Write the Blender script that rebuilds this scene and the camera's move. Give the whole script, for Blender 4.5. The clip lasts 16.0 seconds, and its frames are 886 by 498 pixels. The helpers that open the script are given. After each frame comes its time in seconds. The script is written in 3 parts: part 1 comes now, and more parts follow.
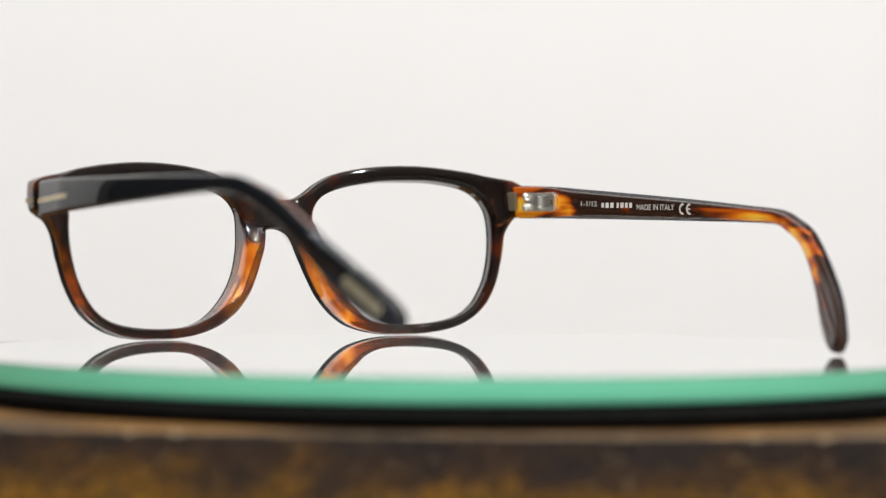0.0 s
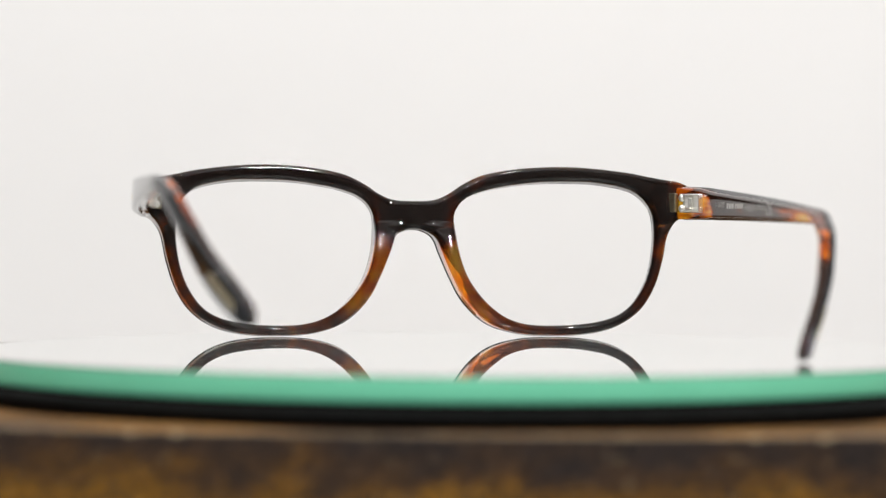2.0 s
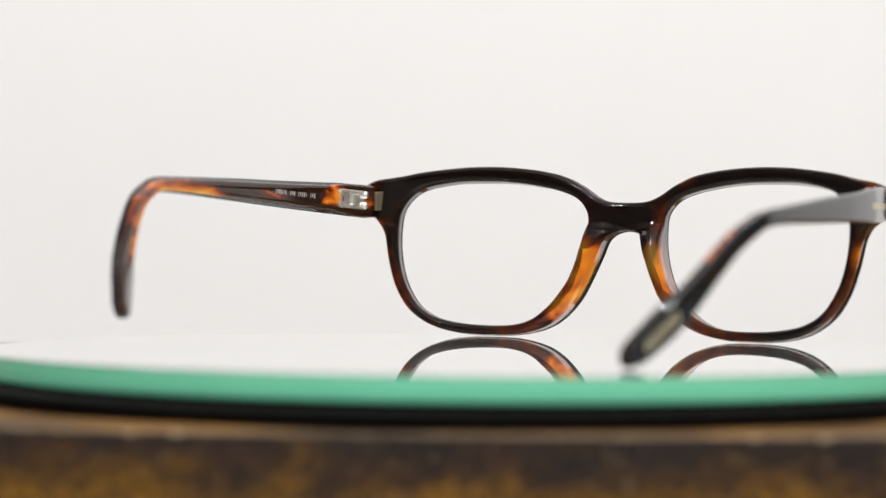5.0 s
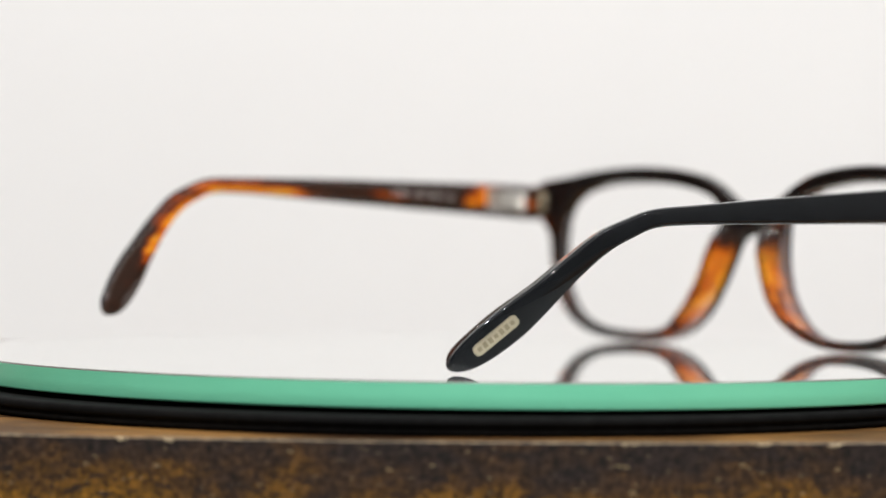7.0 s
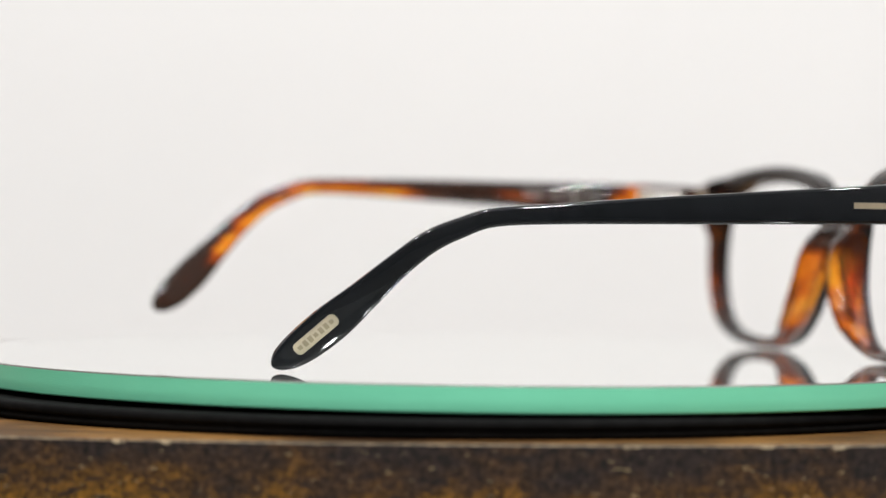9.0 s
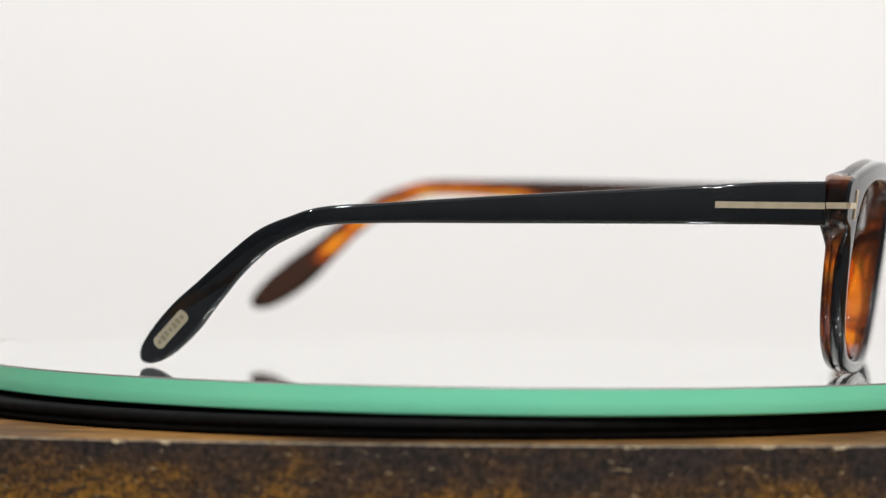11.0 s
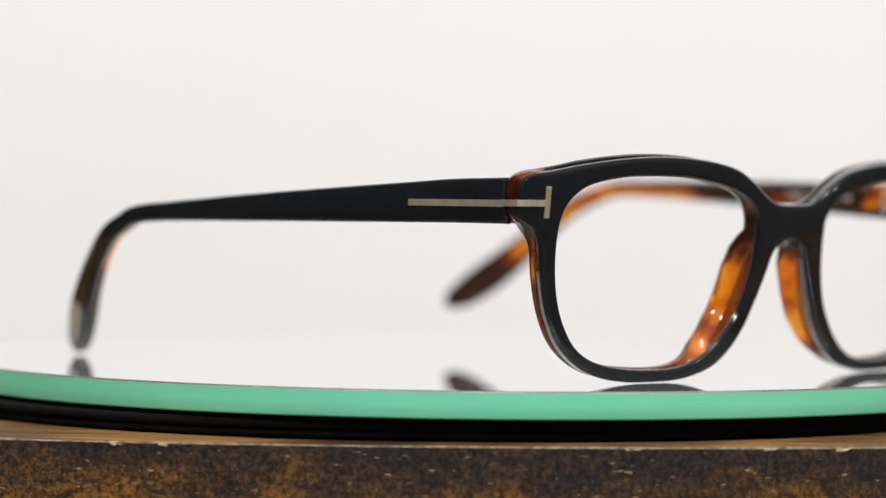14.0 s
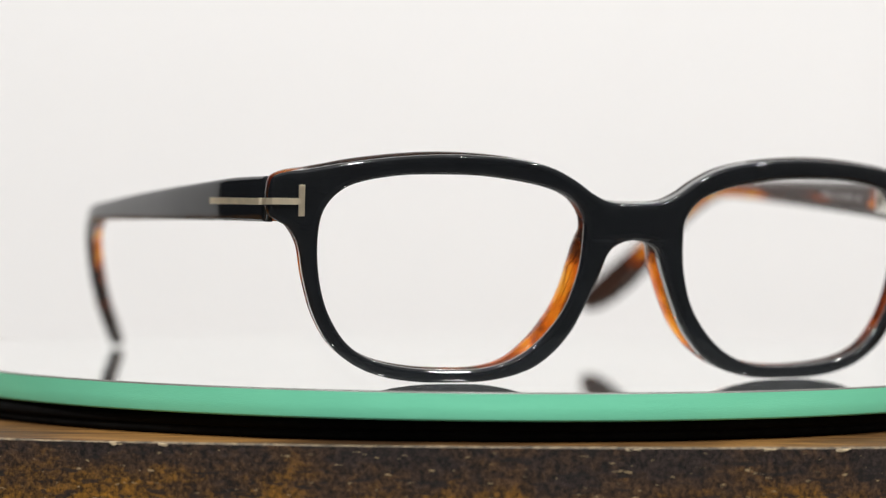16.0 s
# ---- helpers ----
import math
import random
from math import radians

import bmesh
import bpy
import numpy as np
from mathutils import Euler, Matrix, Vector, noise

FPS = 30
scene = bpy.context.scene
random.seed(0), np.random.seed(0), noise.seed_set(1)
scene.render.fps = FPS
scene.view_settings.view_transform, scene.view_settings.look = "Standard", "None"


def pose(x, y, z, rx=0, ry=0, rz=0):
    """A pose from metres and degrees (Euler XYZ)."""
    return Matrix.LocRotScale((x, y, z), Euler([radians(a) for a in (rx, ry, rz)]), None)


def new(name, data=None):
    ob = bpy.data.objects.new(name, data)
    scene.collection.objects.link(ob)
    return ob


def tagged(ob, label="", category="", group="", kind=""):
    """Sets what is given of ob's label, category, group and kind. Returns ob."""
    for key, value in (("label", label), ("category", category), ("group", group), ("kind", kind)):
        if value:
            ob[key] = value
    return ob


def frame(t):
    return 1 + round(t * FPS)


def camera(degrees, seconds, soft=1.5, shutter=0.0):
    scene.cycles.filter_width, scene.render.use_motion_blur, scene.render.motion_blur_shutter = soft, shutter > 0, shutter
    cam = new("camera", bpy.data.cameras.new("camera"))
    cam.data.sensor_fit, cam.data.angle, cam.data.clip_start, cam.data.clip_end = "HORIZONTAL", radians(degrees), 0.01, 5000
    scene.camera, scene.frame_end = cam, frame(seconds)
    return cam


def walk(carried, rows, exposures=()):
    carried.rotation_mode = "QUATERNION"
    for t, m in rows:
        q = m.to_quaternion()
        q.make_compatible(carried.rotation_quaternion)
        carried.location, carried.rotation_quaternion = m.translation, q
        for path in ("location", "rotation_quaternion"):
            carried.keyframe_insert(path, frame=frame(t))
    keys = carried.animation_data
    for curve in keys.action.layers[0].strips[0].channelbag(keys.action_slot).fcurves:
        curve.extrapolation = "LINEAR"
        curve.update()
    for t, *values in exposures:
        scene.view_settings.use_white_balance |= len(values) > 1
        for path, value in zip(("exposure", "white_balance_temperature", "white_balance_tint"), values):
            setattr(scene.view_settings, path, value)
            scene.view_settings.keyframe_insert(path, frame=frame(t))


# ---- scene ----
cam = camera(16.546, 16.0, soft=1.25)

# seconds and how far the eye has crept forward, in metres: the picture grows a little as the focus comes nearer
CREEP = [
    (0, 0.0), (2.1, 0.0), (2.25, 0.0075), (2.7, 0.0080), (2.9, 0.003), (3.0, 0.0), (6.8, 0.0), (6.93, 0.002), (7.0, 0.0140),
    (7.5, 0.0148), (7.9, 0.0190), (9.2, 0.0199), (11.5, 0.0204), (12.2, 0.0210), (12.5, 0.0228), (13.2, 0.0232), (13.5, 0.0242), (16, 0.0242),
]
walk(cam, [(t, pose(0, -0.6627 + d, 0.0319, 89.166, 0, 0.4335) @ pose(0, 0, 0, 0, 0, 0.45)) for t, d in CREEP])

# the turntable turns evenly: degrees at the start and by the second
TURN = [(t, 29.14 - 12.0156 * t) for t in range(17)]

# distance in y from the middle of the turntable at which the lens is focused, by the second
FOCUS = [
    (0, 0.068), (0.12, 0.066), (0.3, 0.020), (0.6, 0.022), (1.0, 0.029), (1.25, 0.055), (1.5, 0.075), (2.1, 0.078), (2.2, 0.010), (2.7, 0.008),
    (2.9, 0.045), (3.0, 0.078), (6.8, 0.072), (6.92, 0.070), (7.0, -0.062), (9.2, -0.066), (11.5, -0.078), (12.5, -0.090), (13.5, -0.097), (16, -0.097),
]

# ---- light ----
world = bpy.data.worlds.new("studio_air")
scene.world = world
world.use_nodes = True
world.node_tree.nodes["Background"].inputs["Color"].default_value = (1.0, 0.97, 0.94, 1)
world.node_tree.nodes["Background"].inputs["Strength"].default_value = 0.05
scene.view_settings.exposure = 0.0


def lamp(name, kind, power, size, m, colour=(1.0, 0.99, 0.985)):
    data = bpy.data.lights.new(name, kind)
    data.energy, data.color = power * 1.06, colour
    if kind == "AREA":
        data.shape, data.size, data.size_y = "RECTANGLE", size[0], size[1]
    else:
        data.shadow_soft_size = size
    ob = new(name, data)
    ob.matrix_world = m
    return ob


# small ceiling spots
for x, y, z, power in ((0.75, -0.95, 1.45, 47), (-0.65, -1.05, 1.50, 44), (0.10, -0.60, 1.50, 37), (1.10, -0.45, 1.45, 32), (-1.00, -0.50, 1.45, 25), (0.05, -1.70, 1.60, 36)):
    lamp("ceiling_spot", "POINT", power, 0.035, pose(x, y, z))


# ---- materials ----
def material(name):
    m = bpy.data.materials.new(name)
    m.use_nodes = True
    nt = m.node_tree
    return m, nt, nt.nodes["Principled BSDF"]


def node(nt, kind, **values):
    n = nt.nodes.new(kind)
    for key, value in values.items():
        n.inputs[key.replace("_", " ")].default_value = value
    return n


def coords(nt, scale=(1, 1, 1)):
    tc = nt.nodes.new("ShaderNodeTexCoord")
    mp = node(nt, "ShaderNodeMapping", Scale=scale)
    nt.links.new(tc.outputs["Object"], mp.inputs["Vector"])
    return mp.outputs["Vector"]


def noise_of(nt, vec, scale, detail=4.0, rough=0.55, distortion=0.0):
    n = node(nt, "ShaderNodeTexNoise", Scale=scale, Detail=detail, Roughness=rough, Distortion=distortion)
    nt.links.new(vec, n.inputs["Vector"])
    return n.outputs["Fac"]


def ramp(nt, fac, stops):
    r = nt.nodes.new("ShaderNodeValToRGB")
    el = r.color_ramp.elements
    while len(el) < len(stops):
        el.new(0.5)
    for e, (at, col) in zip(el, stops):
        e.position, e.color = at, (*col, 1)
    nt.links.new(fac, r.inputs["Fac"])
    return r.outputs["Color"]


def bump(nt, bsdf, fac, strength, distance):
    b = node(nt, "ShaderNodeBump", Strength=strength, Distance=distance)
    nt.links.new(fac, b.inputs["Height"])
    nt.links.new(b.outputs["Normal"], bsdf.inputs["Normal"])


def plain(name, colour, rough, metal=0.0, grain=0.08, scale=400.0, relief=0.0):
    """A paint, metal or plastic with a little unevenness in colour and gloss."""
    m, nt, b = material(name)
    v = coords(nt)
    f = noise_of(nt, v, scale)
    lo = tuple(c * (1 - grain) for c in colour)
    hi = tuple(min(1, c * (1 + grain)) for c in colour)
    nt.links.new(ramp(nt, f, [(0.3, lo), (0.7, hi)]), b.inputs["Base Color"])
    b.inputs["Roughness"].default_value = rough
    b.inputs["Metallic"].default_value = metal
    if relief:
        bump(nt, b, f, 0.4, relief)
    return m


def black_acetate():
    m, nt, b = material("black_acetate")
    v = coords(nt)
    nt.links.new(ramp(nt, noise_of(nt, v, 160), [(0.3, (0.0045, 0.0056, 0.0068)), (0.75, (0.0075, 0.009, 0.011))]), b.inputs["Base Color"])
    nt.links.new(ramp(nt, noise_of(nt, v, 900, 2), [(0.35, (0.025, 0.025, 0.025)), (0.75, (0.07, 0.07, 0.07))]), b.inputs["Roughness"])
    b.inputs["IOR"].default_value = 1.48
    bump(nt, b, noise_of(nt, v, 120, 1), 0.10, 0.0006)
    return m


def tortoise_acetate(name, along=None, axis="Y", low=-0.058, high=0.0766, across=None, core=None, clear=0.90, scale=105, stretch=0.6, contrast=0.8):
    """Amber and brown mottled acetate, clear enough to look into. along: stops of the blotches, with painted-in glow,
    from the tip (0) to the hinge (1).
    """
    m, nt, b = material(name)
    v = coords(nt, (1.0, stretch, 1.0))
    soft = node(nt, "ShaderNodeMapRange")
    soft.inputs["To Min"].default_value, soft.inputs["To Max"].default_value = 0.5 - 0.5 * contrast, 0.5 + 0.5 * contrast
    nt.links.new(noise_of(nt, v, scale, 2.5, 0.55, 0.8), soft.inputs["Value"])
    f = soft.outputs["Result"]
    stops = [(0.36, (0.034, 0.015, 0.009)), (0.45, (0.17, 0.027, 0.004)), (0.53, (0.62, 0.120, 0.006)), (0.61, (0.92, 0.31, 0.012)), (0.70, (1.0, 0.56, 0.055))]
    if along:
        tc = nt.nodes.new("ShaderNodeTexCoord")
        sep = nt.nodes.new("ShaderNodeSeparateXYZ")
        nt.links.new(tc.outputs["Object"], sep.inputs["Vector"])
        rng = node(nt, "ShaderNodeMapRange")
        rng.inputs["From Min"].default_value, rng.inputs["From Max"].default_value = low, high
        nt.links.new(sep.outputs[axis], rng.inputs["Value"])
        where = ramp(nt, rng.outputs["Result"], [(p, (c, c, c)) for p, c in along])
        add = nt.nodes.new("ShaderNodeMath")
        add.operation = "ADD"
        nt.links.new(f, add.inputs[0])
        nt.links.new(where, add.inputs[1])
        sub = nt.nodes.new("ShaderNodeMath")
        sub.operation = "SUBTRACT"
        nt.links.new(add.outputs["Value"], sub.inputs[0])
        sub.inputs[1].default_value = 0.5
        f = sub.outputs["Value"]
        if across:
            far = nt.nodes.new("ShaderNodeMath")
            far.operation = "ABSOLUTE"
            nt.links.new(sep.outputs["X"], far.inputs[0])
            wide = node(nt, "ShaderNodeMapRange")
            wide.inputs["From Max"].default_value = 0.068
            nt.links.new(far.outputs["Value"], wide.inputs["Value"])
            more = nt.nodes.new("ShaderNodeMath")
            nt.links.new(f, more.inputs[0])
            nt.links.new(ramp(nt, wide.outputs["Result"], [(p, (c, c, c)) for p, c in across]), more.inputs[1])
            less = nt.nodes.new("ShaderNodeMath")
            less.operation = "SUBTRACT"
            nt.links.new(more.outputs["Value"], less.inputs[0])
            less.inputs[1].default_value = 0.5
            f = less.outputs["Value"]
    if core:
        # the colour darkens from the middle of the bar to its edges, given as rows of y, height and half height in mm
        line = sorted(((y * 0.001 - low) / (high - low), z / 50, h / 5) for y, z, h, x in core)
        middle = ramp(nt, rng.outputs["Result"], [(p, (z, z, z)) for p, z, h in line])
        half = ramp(nt, rng.outputs["Result"], [(p, (h, h, h)) for p, z, h in line])

        def sum_of(kind, first, second):
            n = nt.nodes.new("ShaderNodeMath")
            n.operation = kind
            for socket, value in zip(n.inputs, (first, second)):
                if isinstance(value, float):
                    socket.default_value = value
                else:
                    nt.links.new(value, socket)
            return n.outputs["Value"]

        away = sum_of("SUBTRACT", sum_of("MULTIPLY", sep.outputs["Z"], 20.0), middle)
        away = sum_of("ABSOLUTE", sum_of("DIVIDE", sum_of("MULTIPLY", away, 10.0), half), 0.0)
        fade = ramp(nt, sum_of("MULTIPLY", away, 0.5), [(0.0, (0.56, 0.56, 0.56)), (0.16, (0.53, 0.53, 0.53)), (0.30, (0.42, 0.42, 0.42)), (0.5, (0.36, 0.36, 0.36))])
        f = sum_of("SUBTRACT", sum_of("ADD", f, fade), 0.5)
    nt.links.new(ramp(nt, f, stops), b.inputs["Base Color"])
    nt.links.new(ramp(nt, noise_of(nt, v, 700, 2), [(0.35, (0.02, 0.02, 0.02)), (0.75, (0.06, 0.06, 0.06))]), b.inputs["Roughness"])
    b.inputs["IOR"].default_value = 1.46
    b.inputs["Transmission Weight"].default_value = clear
    return m


def mirror_glass():
    m, nt, b = material("mirror_glass")
    v = coords(nt)
    nt.links.new(ramp(nt, noise_of(nt, v, 40), [(0.3, (0.865, 0.895, 0.875)), (0.7, (0.89, 0.915, 0.895))]), b.inputs["Base Color"])
    # a film of dust over the silvering
    b.inputs["Metallic"].default_value = 0.92
    nt.links.new(ramp(nt, noise_of(nt, v, 220, 5), [(0.45, (0.0, 0.0, 0.0)), (0.85, (0.035, 0.035, 0.035))]), b.inputs["Roughness"])
    return m


def edge_glass():
    """The ground edge of float glass, milky green."""
    m, nt, b = material("ground_glass_edge")
    v = coords(nt, (1, 1, 6))
    nt.links.new(ramp(nt, noise_of(nt, v, 60), [(0.3, (0.18, 0.66, 0.42)), (0.7, (0.20, 0.70, 0.45))]), b.inputs["Base Color"])
    b.inputs["Roughness"].default_value = 0.35
    bump(nt, b, noise_of(nt, v, 900), 0.15, 0.0002)
    return m


def old_wood(name):
    """Dark brown lacquered wood, rubbed through to ochre, with dark pores and short pale nicks along the grain."""
    m, nt, b = material(name)
    big = noise_of(nt, coords(nt, (0.6, 1.0, 1.0)), 80, 7, 0.72)
    mid = noise_of(nt, coords(nt, (0.9, 1.0, 0.8)), 1150, 8, 0.78)
    dash = noise_of(nt, coords(nt, (0.22, 1.0, 1.25)), 700, 3, 0.6)
    nick = noise_of(nt, coords(nt, (0.36, 1.0, 1.5)), 900, 3, 0.6)
    tc = nt.nodes.new("ShaderNodeTexCoord")
    sep = nt.nodes.new("ShaderNodeSeparateXYZ")
    nt.links.new(tc.outputs["Object"], sep.inputs["Vector"])
    # the lacquer is rubbed away more towards the foot of the block
    worn = node(nt, "ShaderNodeMapRange")
    worn.inputs["From Min"].default_value, worn.inputs["From Max"].default_value = -0.011, -0.021
    worn.inputs["To Min"].default_value, worn.inputs["To Max"].default_value = -0.13, 0.13
    nt.links.new(sep.outputs["Z"], worn.inputs["Value"])
    add = nt.nodes.new("ShaderNodeMath")
    nt.links.new(big, add.inputs[0])
    nt.links.new(worn.outputs["Result"], add.inputs[1])
    colour = ramp(nt, add.outputs["Value"], [(0.34, (0.024, 0.016, 0.014)), (0.48, (0.060, 0.031, 0.013)), (0.60, (0.150, 0.070, 0.008)), (0.74, (0.25, 0.120, 0.009))])

    def over(below, fac, tint, blend="MIX"):
        mix = nt.nodes.new("ShaderNodeMix")
        mix.data_type, mix.blend_type = "RGBA", blend
        if isinstance(fac, float):
            mix.inputs["Factor"].default_value = fac
        else:
            nt.links.new(fac, mix.inputs["Factor"])
        nt.links.new(below, mix.inputs["A"])
        if isinstance(tint, tuple):
            mix.inputs["B"].default_value = (*tint, 1)
        else:
            nt.links.new(tint, mix.inputs["B"])
        return mix.outputs["Result"]

    colour = over(colour, 0.92, ramp(nt, mid, [(0.42, (0.08, 0.075, 0.08)), (0.48, (0.62, 0.60, 0.58)), (0.54, (1.2, 1.15, 1.05)), (0.62, (2.0, 1.9, 1.6))]), "MULTIPLY")
    colour = over(colour, ramp(nt, dash, [(0.575, (0, 0, 0)), (0.61, (0.85, 0.85, 0.85))]), (0.012, 0.009, 0.008))
    colour = over(colour, ramp(nt, nick, [(0.665, (0, 0, 0)), (0.69, (0.8, 0.8, 0.8))]), (0.40, 0.29, 0.15))
    nt.links.new(colour, b.inputs["Base Color"])
    nt.links.new(ramp(nt, mid, [(0.3, (0.75, 0.75, 0.75)), (0.7, (0.5, 0.5, 0.5))]), b.inputs["Roughness"])
    b.inputs["Specular IOR Level"].default_value = 0.26
    bump(nt, b, mid, 0.6, 0.0005)
    return m


def streaked_wood(name):
    """Brown table top with orange grain drawn out along its length."""
    m, nt, b = material(name)
    long = noise_of(nt, coords(nt, (0.12, 1.0, 1.0)), 420, 4, 0.6, 0.5)
    broad = noise_of(nt, coords(nt, (1.0, 1.0, 1.0)), 22, 2, 0.5)
    add = nt.nodes.new("ShaderNodeMath")
    nt.links.new(long, add.inputs[0])
    nt.links.new(broad, add.inputs[1])
    half = nt.nodes.new("ShaderNodeMath")
    half.operation = "MULTIPLY"
    nt.links.new(add.outputs["Value"], half.inputs[0])
    half.inputs[1].default_value = 0.5
    nt.links.new(ramp(nt, half.outputs["Value"], [(0.40, (0.030, 0.015, 0.007)), (0.50, (0.095, 0.047, 0.016)), (0.60, (0.21, 0.105, 0.030))]), b.inputs["Base Color"])
    b.inputs["Roughness"].default_value = 0.6
    bump(nt, b, long, 0.3, 0.0002)
    return m


# along the temple: y, height of the middle, half height, x of the middle, in mm
TEMPLE = [(76.6, 32.6, 4.05, 66.1), (66, 32.5, 3.9, 68.2), (57.5, 32.2, 3.65, 69.7), (37, 31.5, 3.1, 71.6), (16, 30.75, 2.55, 72.5), (-5.5, 29.85, 1.9, 73.0), (-16.5, 29.1, 1.78, 72.9),
          (-22.4, 27.25, 1.9, 72.2), (-28.2, 24.55, 2.15, 71.1), (-34, 19.9, 2.4, 69.2), (-39.5, 14.6, 2.95, 66.9), (-45.2, 9.15, 3.6, 63.8), (-51.2, 3.85, 2.8, 60.2)]

# besides mottling, the stops paint in the backlit pads and the light-swallowing top
BLACK, TORTOISE = black_acetate(), tortoise_acetate("tortoiseshell_acetate", [(0.0, 0.48), (0.15, 0.46), (0.52, 0.47), (0.64, 0.20), (1.0, 0.20)], "Z", 0.0, 0.041, [(0.0, 0.45), (0.08, 0.45), (0.13, 0.67), (0.19, 0.655), (0.29, 0.48), (0.60, 0.39), (0.86, 0.45), (0.92, 0.68), (1.0, 0.72)])
# amber blotches, brightened at the bend for light glowing through, put into the colour
TEMPLE_TORTOISE = tortoise_acetate("tortoiseshell_temple_acetate", [(0.0, 0.21), (0.10, 0.25), (0.15, 0.56), (0.30, 0.63), (0.38, 0.50), (0.46, 0.43), (0.56, 0.40), (0.62, 0.28), (0.83, 0.26), (0.855, 0.53), (1.0, 0.53)], core=TEMPLE, clear=0.35, scale=170, stretch=0.22, contrast=1.1)
MIRROR, EDGE, WOOD = mirror_glass(), edge_glass(), old_wood("worn_stained_wood")
WORN = plain("rubbed_wooden_edge", (0.12, 0.088, 0.05), 0.6, 0, 0.97, 700, 0.0006)
TOPWOOD = streaked_wood("brown_lacquered_top")
RUBBER = plain("black_rubber_foot", (0.008, 0.008, 0.008), 0.8, 0, 0.3)
RUBBER.node_tree.nodes["Principled BSDF"].inputs["Specular IOR Level"].default_value = 0.05
BASE = plain("black_satin_plate", (0.006, 0.006, 0.006), 0.75, 0, 0.3)
BASE.node_tree.nodes["Principled BSDF"].inputs["Specular IOR Level"].default_value = 0.06
TOPWOOD.node_tree.nodes["Principled BSDF"].inputs["Specular IOR Level"].default_value = 0.06
BEVEL = plain("bevelled_glass_lip", (0.13, 0.13, 0.115), 0.3)
PLAQUE = plain("champagne_plaque", (0.55, 0.49, 0.36), 0.38, 1.0, 0.12)
DULL = plain("dull_brass_leaf", (0.34, 0.29, 0.20), 0.42, 1.0, 0.12)
STEEL = plain("polished_steel", (0.95, 0.93, 0.88), 0.3, 1.0, 0.06)
CHAMPAGNE = plain("satin_champagne_metal", (0.84, 0.73, 0.53), 0.43, 1.0, 0.1)
PALE = plain("worn_bare_wood", (0.36, 0.28, 0.17), 0.6, 0, 0.3, 900, 0.0004)
PAPER = plain("white_paper_backdrop", (0.86, 0.853, 0.842), 0.85, 0, 0.012, 5)
WALL = plain("grey_wall_paint", (0.18, 0.175, 0.17), 0.8, 0, 0.03, 8)
# for the unseen west wall only: a dark tone to keep reflections black
DARK_REFLECTION = plain("reflection_darkening_wall_paint", (0.055, 0.055, 0.06), 0.8, 0, 0.03, 8)
FAINT_INK = plain("faint_printed_ink", (0.34, 0.32, 0.31), 0.5, 0, 0.05)
INK = plain("pale_printed_ink", (0.50, 0.48, 0.46), 0.5, 0, 0.05)


# ---- helpers for meshes ----
def mesh_object(name, verts, faces, mat, parent=None, label="", smooth=True):
    me = bpy.data.meshes.new(name)
    me.from_pydata([tuple(v) for v in verts], [], faces)
    bm = bmesh.new()
    bm.from_mesh(me)
    bmesh.ops.remove_doubles(bm, verts=bm.verts, dist=1e-7)
    bmesh.ops.delete(bm, geom=[v for v in bm.verts if not v.link_faces], context="VERTS")
    bmesh.ops.recalc_face_normals(bm, faces=bm.faces)
    for f in bm.faces:
        f.smooth = smooth
    bm.to_mesh(me)
    bm.free()
    me.materials.append(mat)
    ob = new(name, me)
    ob.parent = parent
    return tagged(ob, label)


def part(name, bm, mat, parent, label="", smooth=False):
    me = bpy.data.meshes.new(name)
    bmesh.ops.recalc_face_normals(bm, faces=bm.faces)
    for f in bm.faces:
        f.smooth = smooth
    bm.to_mesh(me)
    bm.free()
    me.materials.append(mat)
    ob = new(name, me)
    ob.parent = parent
    return tagged(ob, label)


def block(size, m, bevel=0.0, segments=2):
    bm = bmesh.new()
    bmesh.ops.create_cube(bm, size=1)
    bmesh.ops.scale(bm, vec=size, verts=bm.verts)
    if bevel:
        bmesh.ops.bevel(bm, geom=bm.edges[:], offset=bevel, segments=segments, affect="EDGES", profile=0.5)
    bmesh.ops.transform(bm, matrix=m, verts=bm.verts)
    return bm


def lathe(profile, steps, centre=(0, 0)):
    """A surface of revolution about z from (radius, height) pairs."""
    verts, faces = [], []
    n = len(profile)
    for i in range(steps):
        a = 2 * math.pi * i / steps
        for r, z in profile:
            verts.append((centre[0] + r * math.cos(a), centre[1] + r * math.sin(a), z))
    for i in range(steps):
        j = (i + 1) % steps
        for k in range(n - 1):
            faces.append((i * n + k, j * n + k, j * n + k + 1, i * n + k + 1))
    return verts, faces


def spline(points, per, closed=False):
    """Catmull-Rom through rows of numbers."""
    P = np.array(points, float)
    n = len(P)
    out = []
    for i in range(n if closed else n - 1):
        if closed:
            a, b, c, d = P[i - 1], P[i], P[(i + 1) % n], P[(i + 2) % n]
        else:
            a, b, c, d = P[max(i - 1, 0)], P[i], P[i + 1], P[min(i + 2, n - 1)]
        for k in range(per):
            u = k / per
            out.append(0.5 * (2 * b + (c - a) * u + (2 * a - 5 * b + 4 * c - d) * u * u + (3 * b - a - 3 * c + d) * u ** 3))
    if not closed:
        out.append(P[-1])
    return np.array(out)


# ---- room ----
def slab(name, size, centre, mat, label):
    ob = part(name, block(size, pose(*centre)), mat, None, label)
    return tagged(ob, kind="structure")


